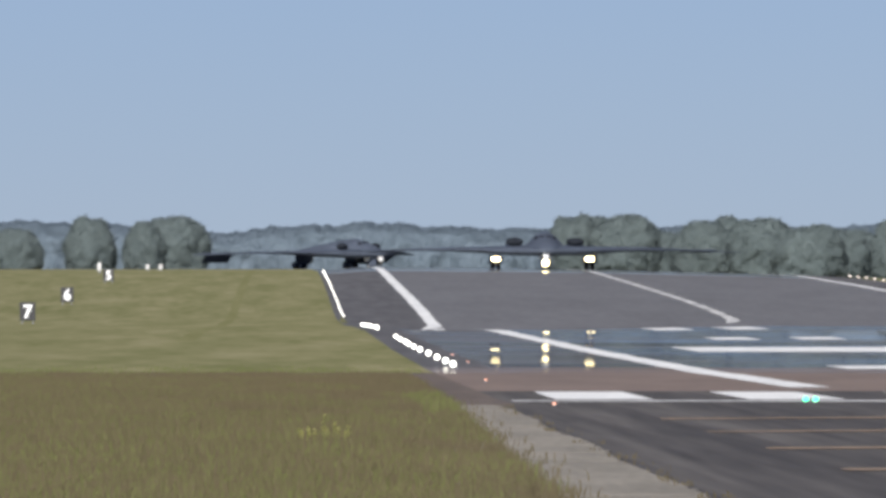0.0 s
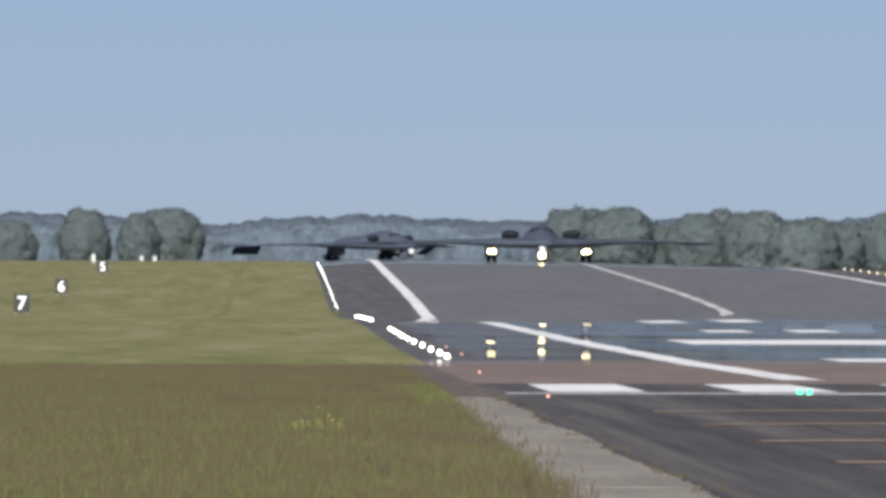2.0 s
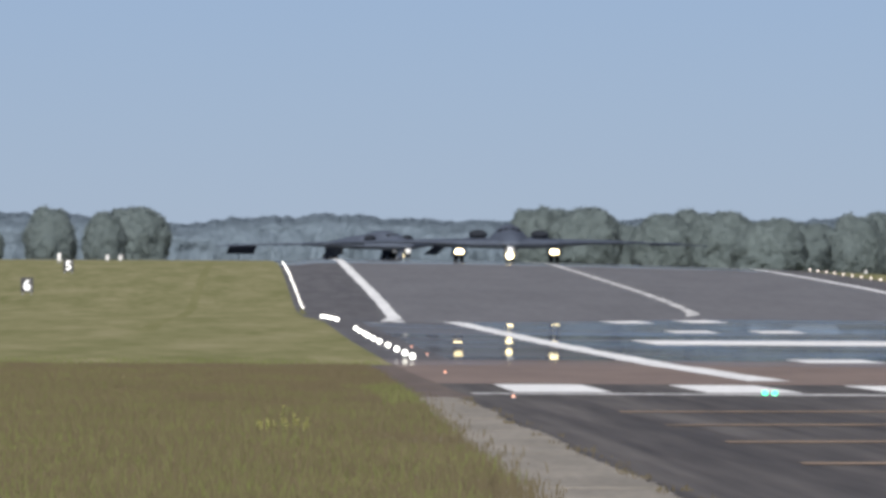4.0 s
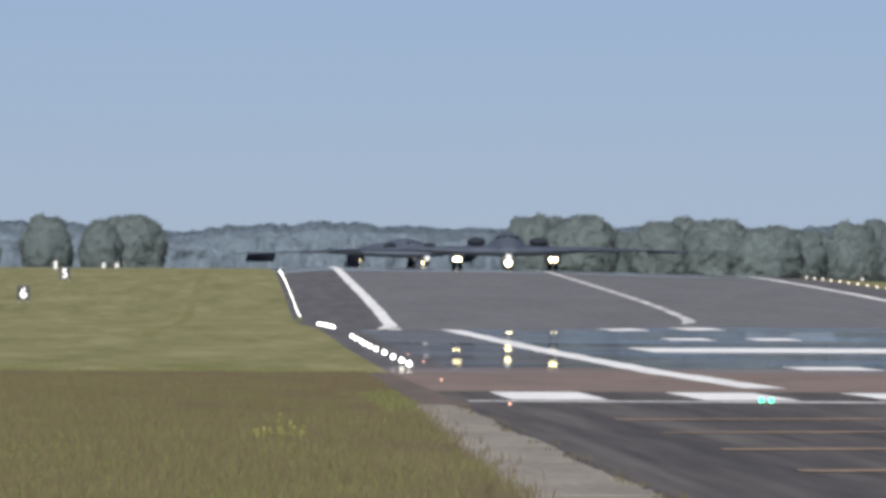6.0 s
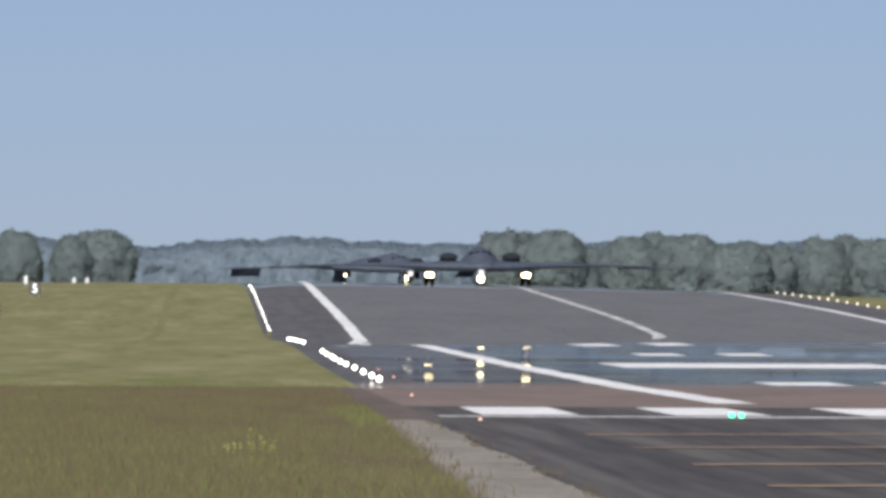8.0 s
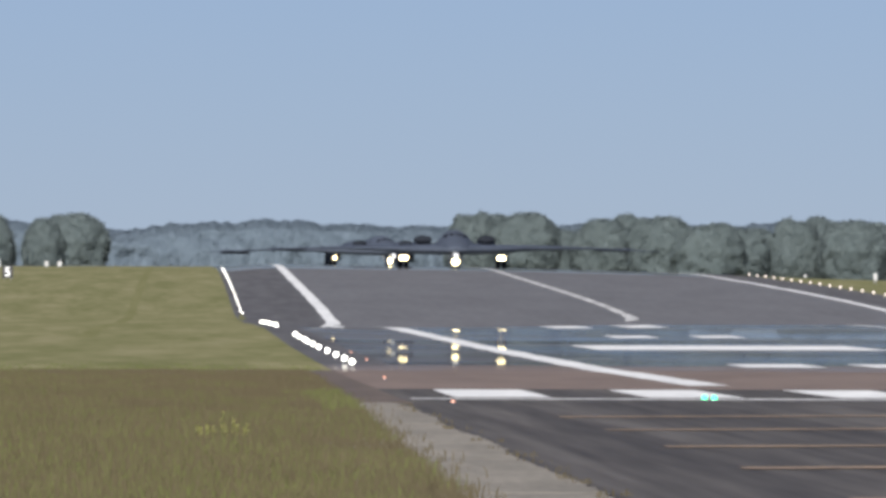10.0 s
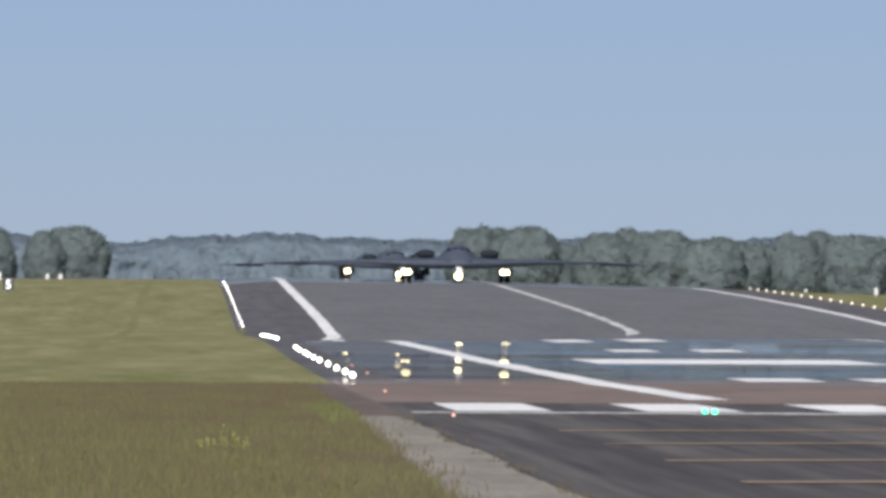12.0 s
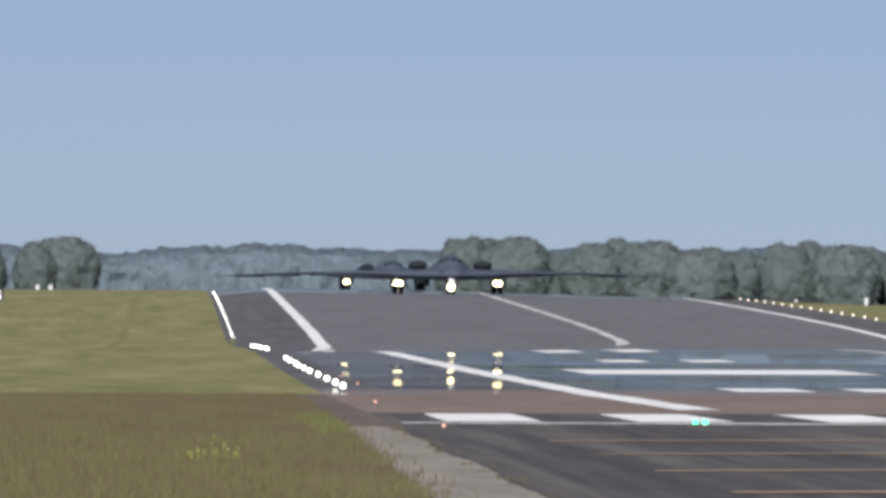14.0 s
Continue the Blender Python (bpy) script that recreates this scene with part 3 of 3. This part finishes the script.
def bomber():
    base = new("flying_wing_aircraft")
    tagged(base, "dark grey flying-wing jet taxiing with landing lamps lit", "aircraft", "taxiing jets")
    verts, faces = wing_body()
    arrays("wing_body", verts, faces, AIRFRAME, base, True)
    hull = arrays("cockpit_hump", *mound(0, 2.7, NOSE + 1.2, NOSE + 6.6, NOSE + 17.5, 3.0, 1.9, 0.75), AIRFRAME, base, True)
    for x, t in ((-1.15, -38), (-0.4, -12), (0.4, 12), (1.15, 38)):
        pane = box(bmesh.new(), 0, 0, 0, 0.62, 0.05, 0.55, bevel=0.015)
        bmesh.ops.transform(pane, matrix=pose(x, NOSE + 4.35 + abs(x) * 0.55, 4.30 - abs(x) * 0.16, -52, 0, t), verts=pane.verts)
        part("windscreen", pane, COCKPIT_GLASS, hull, "dark tinted windscreen pane")
    for s in (-1, 1):
        nacelle = arrays("engine_hump", *mound(s * 3.95, 1.45, NOSE + 5.9, NOSE + 7.6, NOSE + 17.0, 2.9, 1.25, 0.35), AIRFRAME, base, True)
        # no hollow mouth: a black ball paints the opening's shade
        mouth = bmesh.new()
        ball(mouth, s * 3.95, NOSE + 6.25, 3.62, 1.18, 0.66, 0.54, 20, 10)
        part("air_intake", mouth, INTAKE_SHADE, nacelle, "solid black ball in place of the shaded air intake")
        for up in (-1, 1):
            flap = part("drag_rudder", box(bmesh.new(), 0, 1.1, 0, 4.6, 2.3, 0.09, bevel=0.02), AIRFRAME, base, "split rudder flap at the wing tip")
            flap.matrix_basis = pose(s * 20.9, NOSE + 17.6, 2.40 + 0.05 * up, 3 * up, 0, s * 23)
    # nose leg
    leg = tube(bmesh.new(), (0, -9.8, 0.62), (0, -9.55, 2.3), 0.11, 0.15)
    tube(leg, (0, -9.7, 1.1), (0, -8.3, 2.2), 0.07, 0.07)
    tube(leg, (-0.42, -9.8, 0.48), (0.42, -9.8, 0.48), 0.07, 0.07)
    leg = part("nose_leg", leg, WHITE_METAL, base, "white painted nose gear leg")
    door = box(bmesh.new(), 0, 0, 0, 1.5, 0.08, 1.1, bevel=0.03)
    bmesh.ops.transform(door, matrix=pose(0, -9.1, 1.75, -20), verts=door.verts)
    part("gear_door", door, WHITE_METAL, leg, "white inner face of the gear door")
    # two added plates, shaped as doors, screen the nose lamp from the side
    for s in (-1, 1):
        door = box(bmesh.new(), s * 0.8, -11.0, 1.2, 0.07, 1.5, 1.6, bevel=0.02)
        part("gear_door", door, AIRFRAME, leg, "added dark grey side plate that screens the nose lamp")
    flap = bmesh.new()
    bmesh.ops.create_cone(flap, cap_ends=True, segments=4, radius1=0.30, radius2=0.62, depth=0.95)
    bmesh.ops.transform(flap, matrix=pose(0, -12.0, 1.72, -12) @ pose(0, 0, 0, 0, 0, 45), verts=flap.verts)
    part("gear_door", flap, WHITE_METAL, leg, "white front door of the nose gear")
    lamp_unit(leg, 0, -10.25, 0.90, 0.43)
    # main legs
    for s in (-1, 1):
        leg = tube(bmesh.new(), (s * 6.1, 0, 0.6), (s * 6.0, 0.2, 2.4), 0.17, 0.2)
        tube(leg, (s * 6.1, -0.75, 0.55), (s * 6.1, 0.75, 0.55), 0.13, 0.13)
        for y in (-0.7, 0.7):
            tube(leg, (s * 6.1 - 0.5, y, 0.55), (s * 6.1 + 0.5, y, 0.55), 0.08, 0.08)
        leg = part("main_leg", leg, WHITE_METAL, base, "white painted main gear leg")
        door = box(bmesh.new(), 0, 0, 0, 0.1, 3.4, 1.5, bevel=0.04)
        bmesh.ops.transform(door, matrix=pose(s * 6.95, -1.5, 1.5, 0, -s * 5, 0), verts=door.verts)
        part("gear_door", door, AIRFRAME, leg, "dark grey main gear door hanging open")
        # added inboard plate, shaped as a door, blocks the lamps' sideways glow
        inner = box(bmesh.new(), s * 5.2, -0.9, 1.55, 0.08, 2.4, 1.1, bevel=0.03)
        part("gear_door", inner, AIRFRAME, leg, "added dark grey inboard plate that screens the lamps")
        for o in (-0.25, 0.25):
            lamp_unit(leg, s * 6.1 + o, -1.15, 1.36, 0.29)
    wheels = []
    for x, y, r, w in [(-0.33, -9.8, 0.48, 0.3), (0.33, -9.8, 0.48, 0.3)] + [(s * 6.1 + o, y, 0.55, 0.46) for s in (-1, 1) for o in (-0.4, 0.4) for y in (-0.7, 0.7)]:
        rim = part("wheel", tube(bmesh.new(), (-w * 0.46, 0, 0), (w * 0.46, 0, 0), r * 0.52, r * 0.52, 16), STEEL, base, "grey metal wheel")
        prof = [(-0.5, 0.5), (-0.5, 0.86), (-0.36, 0.98), (0, 1.0), (0.36, 0.98), (0.5, 0.86), (0.5, 0.5)]
        n, verts, faces = 28, [], []
        for k in range(n):
            a = 2 * math.pi * k / n
            verts += [(px * w, math.cos(a) * pr * r, math.sin(a) * pr * r) for px, pr in prof]
        m = len(prof)
        for k in range(n):
            faces += [(k * m + i, k * m + (i + 1) % m, (k + 1) % n * m + (i + 1) % m, (k + 1) % n * m + i) for i in range(m)]
        tyre = arrays("tyre", verts, faces, RUBBER, rim, True)
        tagged(tyre, "black rubber tyre")
        rim.matrix_basis = Matrix.Translation((x, y, r))
    return base


LEADER = bomber()
FOLLOWER = copy_thing(LEADER, Matrix.Translation((6, 2735, 0)))
tagged(FOLLOWER, "dark grey flying-wing jet turning from the taxiway onto the runway")
for flap in FOLLOWER.children:               # its lower split rudders hang wide open
    if flap.name.startswith("main_leg"):         # the lamps on one leg are not lit
        for lamp in flap.children:
            for lens in lamp.children:
                if lens.data.vertices[0].co.x > 0:
                    lens.data = lens.data.copy()
                    lens.data.materials[0] = COCKPIT_GLASS
                    tagged(lens, "unlit lamp lens")
    if flap.name.startswith("drag_rudder"):
        x, y, z = flap.matrix_basis.translation
        up = 1 if z > 2.40 else -1
        flap.matrix_basis = pose(x, y, z, 0, 0, 23 if x > 0 else -23) @ pose(0, 0, 0, 2 if up > 0 else -36, 0, 0)


# ---- trees ----
def leaf_mesh(name, at, facing, size, rng, mat, parent=None, inner=None):
    """Many small bent leaf clusters at the points given, over an inner mass of leafage (points and faces), as one mesh."""
    count = len(at)
    facing = facing + 0.42 * rng.normal(size=(count, 3))
    u = np.cross(facing, rng.normal(size=(count, 3)))
    u /= np.linalg.norm(u, axis=1)[:, None] + 1e-6
    v = np.cross(facing, u)
    v /= np.linalg.norm(v, axis=1)[:, None] + 1e-6
    s = size * rng.uniform(0.6, 1.3, count)[:, None]
    bend = facing * s * 0.15
    verts = [np.stack([at - u * s, at - v * s * 0.6 + bend, at + u * s, at + v * s * 0.6 + bend], 1).reshape(-1, 3)]
    loops, sizes = [np.arange(count * 4)], [np.full(count, 4)]
    if inner is not None:
        verts.append(inner[0])
        loops.append(inner[1].ravel() + count * 4)
        sizes.append(np.full(len(inner[1]), inner[1].shape[1]))
    verts, loops, sizes = np.concatenate(verts), np.concatenate(loops), np.concatenate(sizes)
    data = bpy.data.meshes.new(name)
    data.vertices.add(len(verts))
    data.vertices.foreach_set("co", verts.astype(np.float32).ravel())
    data.loops.add(len(loops))
    data.loops.foreach_set("vertex_index", loops.astype(np.int32))
    data.polygons.add(len(sizes))
    data.polygons.foreach_set("loop_start", np.concatenate([[0], np.cumsum(sizes)[:-1]]).astype(np.int32))
    data.update(calc_edges=True)
    data.materials.append(mat)
    data.shade_smooth()
    ob = new(name, data)
    ob.parent = parent
    return ob


def scatter(where, way, faces, count, rng):
    """Points spread evenly over faces, most close to them and some standing out as sprigs; and the outward way at each."""
    corner = faces[:, :3]
    a, b, c = (where[corner[:, k]] for k in range(3))
    area = np.linalg.norm(np.cross(b - a, c - a), axis=1)
    f = corner[rng.choice(len(corner), count, p=area / area.sum())]
    w = rng.dirichlet((1, 1, 1), count)
    at, out = (sum(w[:, k:k + 1] * v[f[:, k]] for k in range(3)) for v in (where, way))
    off = np.where(rng.uniform(0, 1, count) < 0.5, rng.uniform(0.1, 0.55, count), rng.uniform(0.0, 0.1, count))
    return at + out * off[:, None], out


def tree(seed, tall, wide):
    """A broad-leaved tree: trunk, limbs and a lobed crown of leaf clusters."""
    rng = np.random.default_rng(seed)
    base = new("tree")
    tagged(base, "broad-leaved tree in full summer leaf, tinted for haze", "tree", "trees behind the airfield")
    trunk = tube(bmesh.new(), (0, 0, -0.6), (0, 0, tall * 0.5), 0.42, 0.24, 10)
    for k in range(14):
        a, h = rng.uniform(0, 2 * math.pi), tall * rng.uniform(0.35, 0.8)
        reach = wide * rng.uniform(0.35, 0.7)
        tube(trunk, (0, 0, tall * rng.uniform(0.2, 0.42)), (math.cos(a) * reach, math.sin(a) * reach, h), 0.16, 0.05, 6)
    part("trunk", trunk, BARK, base)
    crown = bmesh.new()
    bmesh.ops.create_icosphere(crown, subdivisions=4, radius=1.0)
    shift = Vector((seed * 3.7, seed * 1.3, 0))
    for v in crown.verts:
        d = v.co.copy()
        swell = 1 + 0.15 * noise.noise(d * 1.7 + shift) + 0.15 * noise.noise(d * 4.0 + shift) + 0.09 * noise.noise(d * 8.0 + shift)
        girth = wide * swell * (max(0.2, math.hypot(d.x, d.y)) ** (-0.45 if d.z < 0 else -0.04))
        v.co = (d.x * girth, d.y * girth, tall * 0.50 + d.z * tall * (0.47 if d.z > 0 else 0.49) * swell)
    crown.normal_update()
    crown.verts.index_update()
    where, way = np.array([v.co for v in crown.verts]), np.array([v.normal for v in crown.verts])
    faces = np.array([[v.index for v in f.verts] for f in crown.faces])
    crown.free()
    at, out = scatter(where, way, faces, 23000, rng)
    leaf_mesh("crown", at, out, 0.17, rng, HAZED_LEAVES, base, (where, faces))
    return base


KINDS = [(tree(11, 13.0, 4.9), 13.0, 4.9), (tree(12, 13.0, 6.0), 13.0, 6.0), (tree(13, 13.0, 4.3), 13.0, 4.3), (tree(14, 13.0, 6.8), 13.0, 6.8)]


def plant(kind, x, y, top, turn, first=[True, True, True, True]):
    """Stand a tree of that kind so that its crown ends at the height top."""
    ob, tall, _ = KINDS[kind]
    z = height(x, y)
    size = (top - z) / (tall * 0.985)
    target = ob if first[kind] else copy_thing(ob, Matrix.Identity(4))
    first[kind] = False
    target.matrix_basis = pose(x, y, z, 0, 0, turn) @ Matrix.Diagonal((size, size, size, 1))


# place across, distance, crown height over the camera's level, kind
rows = [(-53, 3340, 5.6, 1), (-38.5, 3330, 7.6, 0), (-27.3, 3300, 6.5, 2), (-21.6, 3350, 8.1, 1),
        (57, 3330, 8.0, 0), (62, 3380, 7.6, 2), (66.5, 3320, 8.3, 1), (69.2, 3360, 7.8, 2), (76, 3440, 5.3, 1), (82.8, 3340, 7.2, 1), (88, 3360, 7.6, 2),
        (93.5, 3320, 7.7, 1), (97, 3420, 6.2, 0), (101, 3260, 5.8, 3), (108, 3300, 5.4, 1), (114, 3380, 5.0, 3), (120, 3330, 6.9, 0), (126, 3360, 7.2, 2),
        (131, 3320, 7.0, 1), (137, 3360, 6.2, 3), (144, 3330, 6.4, 1), (150, 3380, 6.8, 0), (-60, 3380, 5.2, 3), (-70, 3340, 6.6, 0), (157, 3330, 6.3, 2), (166, 3350, 6.8, 1)]
for i, (x, y, top, kind) in enumerate(rows):
    plant(kind, x, y, EYE + top, 47 * i)


def far_wood():
    """One long belt of distant woodland with an uneven skyline and lobed edge."""
    rng = np.random.default_rng(5)
    xs, n = np.arange(-115, 235, 0.55), 34
    where = np.zeros((len(xs), n, 3))
    for i, x in enumerate(xs):
        crest = EYE + np.interp(x, [-170, -60, -40, -19, -3, 10, 20, 30, 41, 55, 80, 330], [8, 8.3, 7.5, 5.6, 6.6, 7.1, 8.3, 7.2, 7.3, 6.5, 7, 7])
        crest += 0.9 * noise.noise((x * 0.15, 7.7, 0)) + 0.6 * noise.noise((x * 0.45, 2.7, 0)) + 0.3 * noise.noise((x * 1.3, 4.7, 0))
        floor_z = height(x, 4150) - 0.5
        for k in range(n):
            a = math.pi * k / (n - 1)
            y, up = 4166 - 16 * math.cos(a), math.sin(a) ** 0.4
            lobe = abs(math.cos(a)) * (3.0 * noise.noise((x * 0.2, a * 3, 1)) + 0.8 * noise.noise((x * 0.55, a * 6, 5)))
            where[i, k] = x, y + lobe, floor_z + (crest - floor_z) * up
    grid = np.arange(len(xs) * n).reshape(len(xs), n)
    faces = np.stack([grid[:-1, :-1], grid[1:, :-1], grid[1:, 1:], grid[:-1, 1:]], -1).reshape(-1, 4)
    along, across = np.gradient(where, axis=0), np.gradient(where, axis=1)
    way = np.cross(along, across)
    way /= np.linalg.norm(way, axis=2)[:, :, None] + 1e-9
    where, way = where.reshape(-1, 3), way.reshape(-1, 3)
    near = faces[where[faces[:, 0], 1] < 4172]
    near = np.concatenate([near[:, :3], near[:, [0, 2, 3]]])
    at, out = scatter(where, way, near, 115000, rng)
    # the belt's haze comes from its leaf colour, not from air
    wood = leaf_mesh("far_wood", at, out, 0.22, rng, HAZED_FAR_LEAVES, None, (where, faces))
    tagged(wood, "belt of blue-green woodland on the skyline, haze put into its colour", "woodland", kind="stuff")


far_wood()


# ---- tall grass and flowers before the camera ----
def blades(name, count, x0, x1, y0, y1, low, high, wide, mat, label, seed, keep=None):
    rng = np.random.default_rng(seed)
    x, y = rng.uniform(x0, x1, count), y0 + (y1 - y0) * rng.uniform(0, 1, count)
    if keep is not None:
        k = keep(x, y, rng)
        x, y = x[k], y[k]
    n = len(x)
    z = height(x, y) + 0.02
    h = rng.uniform(low, high, n) * (0.75 + 0.5 * np.array([noise.noise((a * 0.7, b * 0.09, 2.0)) for a, b in zip(x, y)]))
    h = h * np.clip((475 - y) / 90, 0.35, 1)
    a = rng.uniform(0, 2 * math.pi, n)
    lean = h * rng.uniform(0.05, 0.5, n)
    b = rng.uniform(-0.7, 0.7, n)
    w = wide * rng.uniform(0.6, 1.4, n)
    ex, ey = np.cos(b) * w, np.sin(b) * w
    lx, ly = np.cos(a) * lean, np.sin(a) * lean
    verts = np.stack([np.stack([x - ex, y - ey, z - 0.03], 1), np.stack([x + ex, y + ey, z - 0.03], 1),
                      np.stack([x + ex * 0.8 + lx * 0.35, y + ey * 0.8 + ly * 0.35, z + h * 0.6], 1), np.stack([x - ex * 0.8 + lx * 0.35, y - ey * 0.8 + ly * 0.35, z + h * 0.6], 1),
                      np.stack([x + lx, y + ly, z + h], 1)], 1).reshape(-1, 3)
    faces = []
    for i in range(0, 5 * n, 5):
        faces += [(i, i + 1, i + 2, i + 3), (i + 3, i + 2, i + 4)]
    return tagged(arrays(name, verts.tolist(), faces, mat), label, "grass", kind="stuff")


def verge(x, y, rng):
    return (x < 2.0 + 0.003 * y + rng.normal(0, 0.08, len(x))) & (x > -0.6 - 0.0185 * y)


blades("tall_grass", 240000, -9, 3.5, 125, 472, 0.10, 0.30, 0.0038, BLADES, "tall uncut grass gone brown with seed heads", 21, verge)
blades("tall_grass", 160000, -9, 3.5, 125, 472, 0.08, 0.24, 0.0048, GREEN_BLADES, "fresh green grass among the taller stalks", 22,
       lambda x, y, rng: verge(x, y, rng) & (np.array([noise.noise((a * 0.6, b * 0.045, 9.0)) for a, b in zip(x, y)]) > -0.38 + 0.5 * (y - 250) / 190 + 0.11 * (x + 1)))
blades("tall_grass", 2600, 2.3, 3.2, 275, 335, 0.10, 0.30, 0.007, GREEN_BLADES, "fresh green clump at the end of the concrete strip", 24, verge)
blades("verge_grass", 9000, -16, 3.9, 477, 540, 0.05, 0.26, 0.010, GREEN_BLADES, "lush green fringe where the mown grass begins", 26,
       lambda x, y, rng: rng.uniform(0, 1, len(x)) < 0.5 * ((540 - y) / 63) ** 2 * (1 + np.array([noise.noise((a * 0.5, b * 0.06, 3.0)) for a, b in zip(x, y)])))
blades("verge_grass", 2600, 3.72, 4.12, 125, 314, 0.02, 0.10, 0.006, BLADES, "small weeds rooted along the edge of the concrete", 25,
       lambda x, y, rng: np.array([noise.noise((a * 2.0, b * 0.5, 4.0)) for a, b in zip(x, y)]) > 0.36)
blades("verge_grass", 1700, 2.2, 3.7, 125, 325, 0.05, 0.20, 0.007, BLADES, "straggling grass along the concrete strip", 23,
       lambda x, y, rng: np.abs(x - 2.15 - 0.003 * y) < np.abs(rng.normal(0, 0.2, len(x))))


def flower(x, y, tall, seed):
    rng = np.random.default_rng(seed)
    base = new("yellow_flower")
    tagged(base, "tall yellow wild flower among the grass", "flower", "yellow flowers")
    base.matrix_basis = Matrix.Translation((x, y, height(x, y)))
    part("stem", tube(bmesh.new(), (0, 0, 0), (rng.uniform(-0.03, 0.03), 0, tall), 0.008, 0.005, 6), GREEN_BLADES, base)
    heads = [(rng.normal(0, 0.006), rng.normal(0, 0.006), tall * k, 0.022) for k in np.linspace(0.5, 1.0, 8)]
    heads = np.array(heads)[rng.integers(0, 8, 42)]
    way = rng.normal(size=(42, 3))
    way /= np.linalg.norm(way, axis=1)[:, None]
    leaf_mesh("blossom", heads[:, :3] + way * heads[:, 3:], way, 0.016, rng, PETALS, base)


for i, (x, y, tall) in enumerate([(0.18, 212, 0.26), (0.215, 213, 0.22), (0.29, 211, 0.27), (0.36, 213, 0.24), (0.47, 212, 0.42), (0.52, 212, 0.27),
                                  (0.62, 214, 0.33), (0.66, 212, 0.26), (0.78, 212, 0.27), (0.75, 213, 0.2)]):
    flower(x, y, tall, i)


# ---- what moves ----
def smooth_at(t, times, values):
    """A smooth curve through the values."""
    times, values = np.array(times, float), np.array(values, float)
    slope = np.gradient(values, times)
    i = int(np.clip(np.searchsorted(times, t) - 1, 0, len(times) - 2))
    d = times[i + 1] - times[i]
    u = (t - times[i]) / d
    return ((1 + 2 * u) * (1 - u) ** 2 * values[i] + u * (1 - u) ** 2 * d * slope[i] + u * u * (3 - 2 * u) * values[i + 1] + u * u * (u - 1) * d * slope[i + 1])


TURNS = ([0, 3, 5.5, 7, 8.2, 10.5, 12, 14], [48, 43, 36.5, 33, 29.5, 18.5, 14, 11])
ACROSS = ([0, 3, 5.5, 7, 8.2, 10.5, 12, 14], [6.4, 15.6, 21.7, 24.3, 25.9, 29.7, 31.3, 32.8])
AWAY = ([0, 3, 5.5, 7, 8.2, 10.5, 12, 14], [2735, 2727, 2719.5, 2714.5, 2710.5, 2702, 2696, 2688])


def wheels_of(ob):
    return [c for c in ob.children if c.name.startswith("wheel")]


def motions():
    rows = []
    for k in range(15):
        y = 2206 - 8.7 * k
        x = 33.45
        rows.append((k, pose(x, y, height(x, y) + 0.04, 0, 0, 1.5)))
    walk(LEADER, rows)
    rows = []
    for k in range(29):
        t = k / 2
        x, y = smooth_at(t, *ACROSS), smooth_at(t, *AWAY)
        rows.append((t, pose(x, y, height(max(x, 10), y) + 0.04, 0, 0, smooth_at(t, *TURNS))))
    walk(FOLLOWER, rows)
    for flap in FOLLOWER.children:
        if flap.name.startswith("drag_rudder") and flap.matrix_basis.translation.z < 2.40:
            x, y, z = flap.matrix_basis.translation
            walk(flap, [(t, pose(x, y, z, 0, 0, 23 if x > 0 else -23) @ pose(0, 0, 0, -down, 0, 0))
                        for t, down in ((0, 36), (8.2, 34), (9.4, 18), (10.5, 8), (14, 7))])
    for ob, speed, steps in ((LEADER, 8.7, 210), (FOLLOWER, 4.0, 105)):
        for w in wheels_of(ob):
            x, y, r = w.matrix_basis.translation
            walk(w, [(14 * k / steps, pose(x, y, r, math.degrees(speed * 14 * k / steps / r) % 360, 0, 0)) for k in range(steps + 1)])


motions()
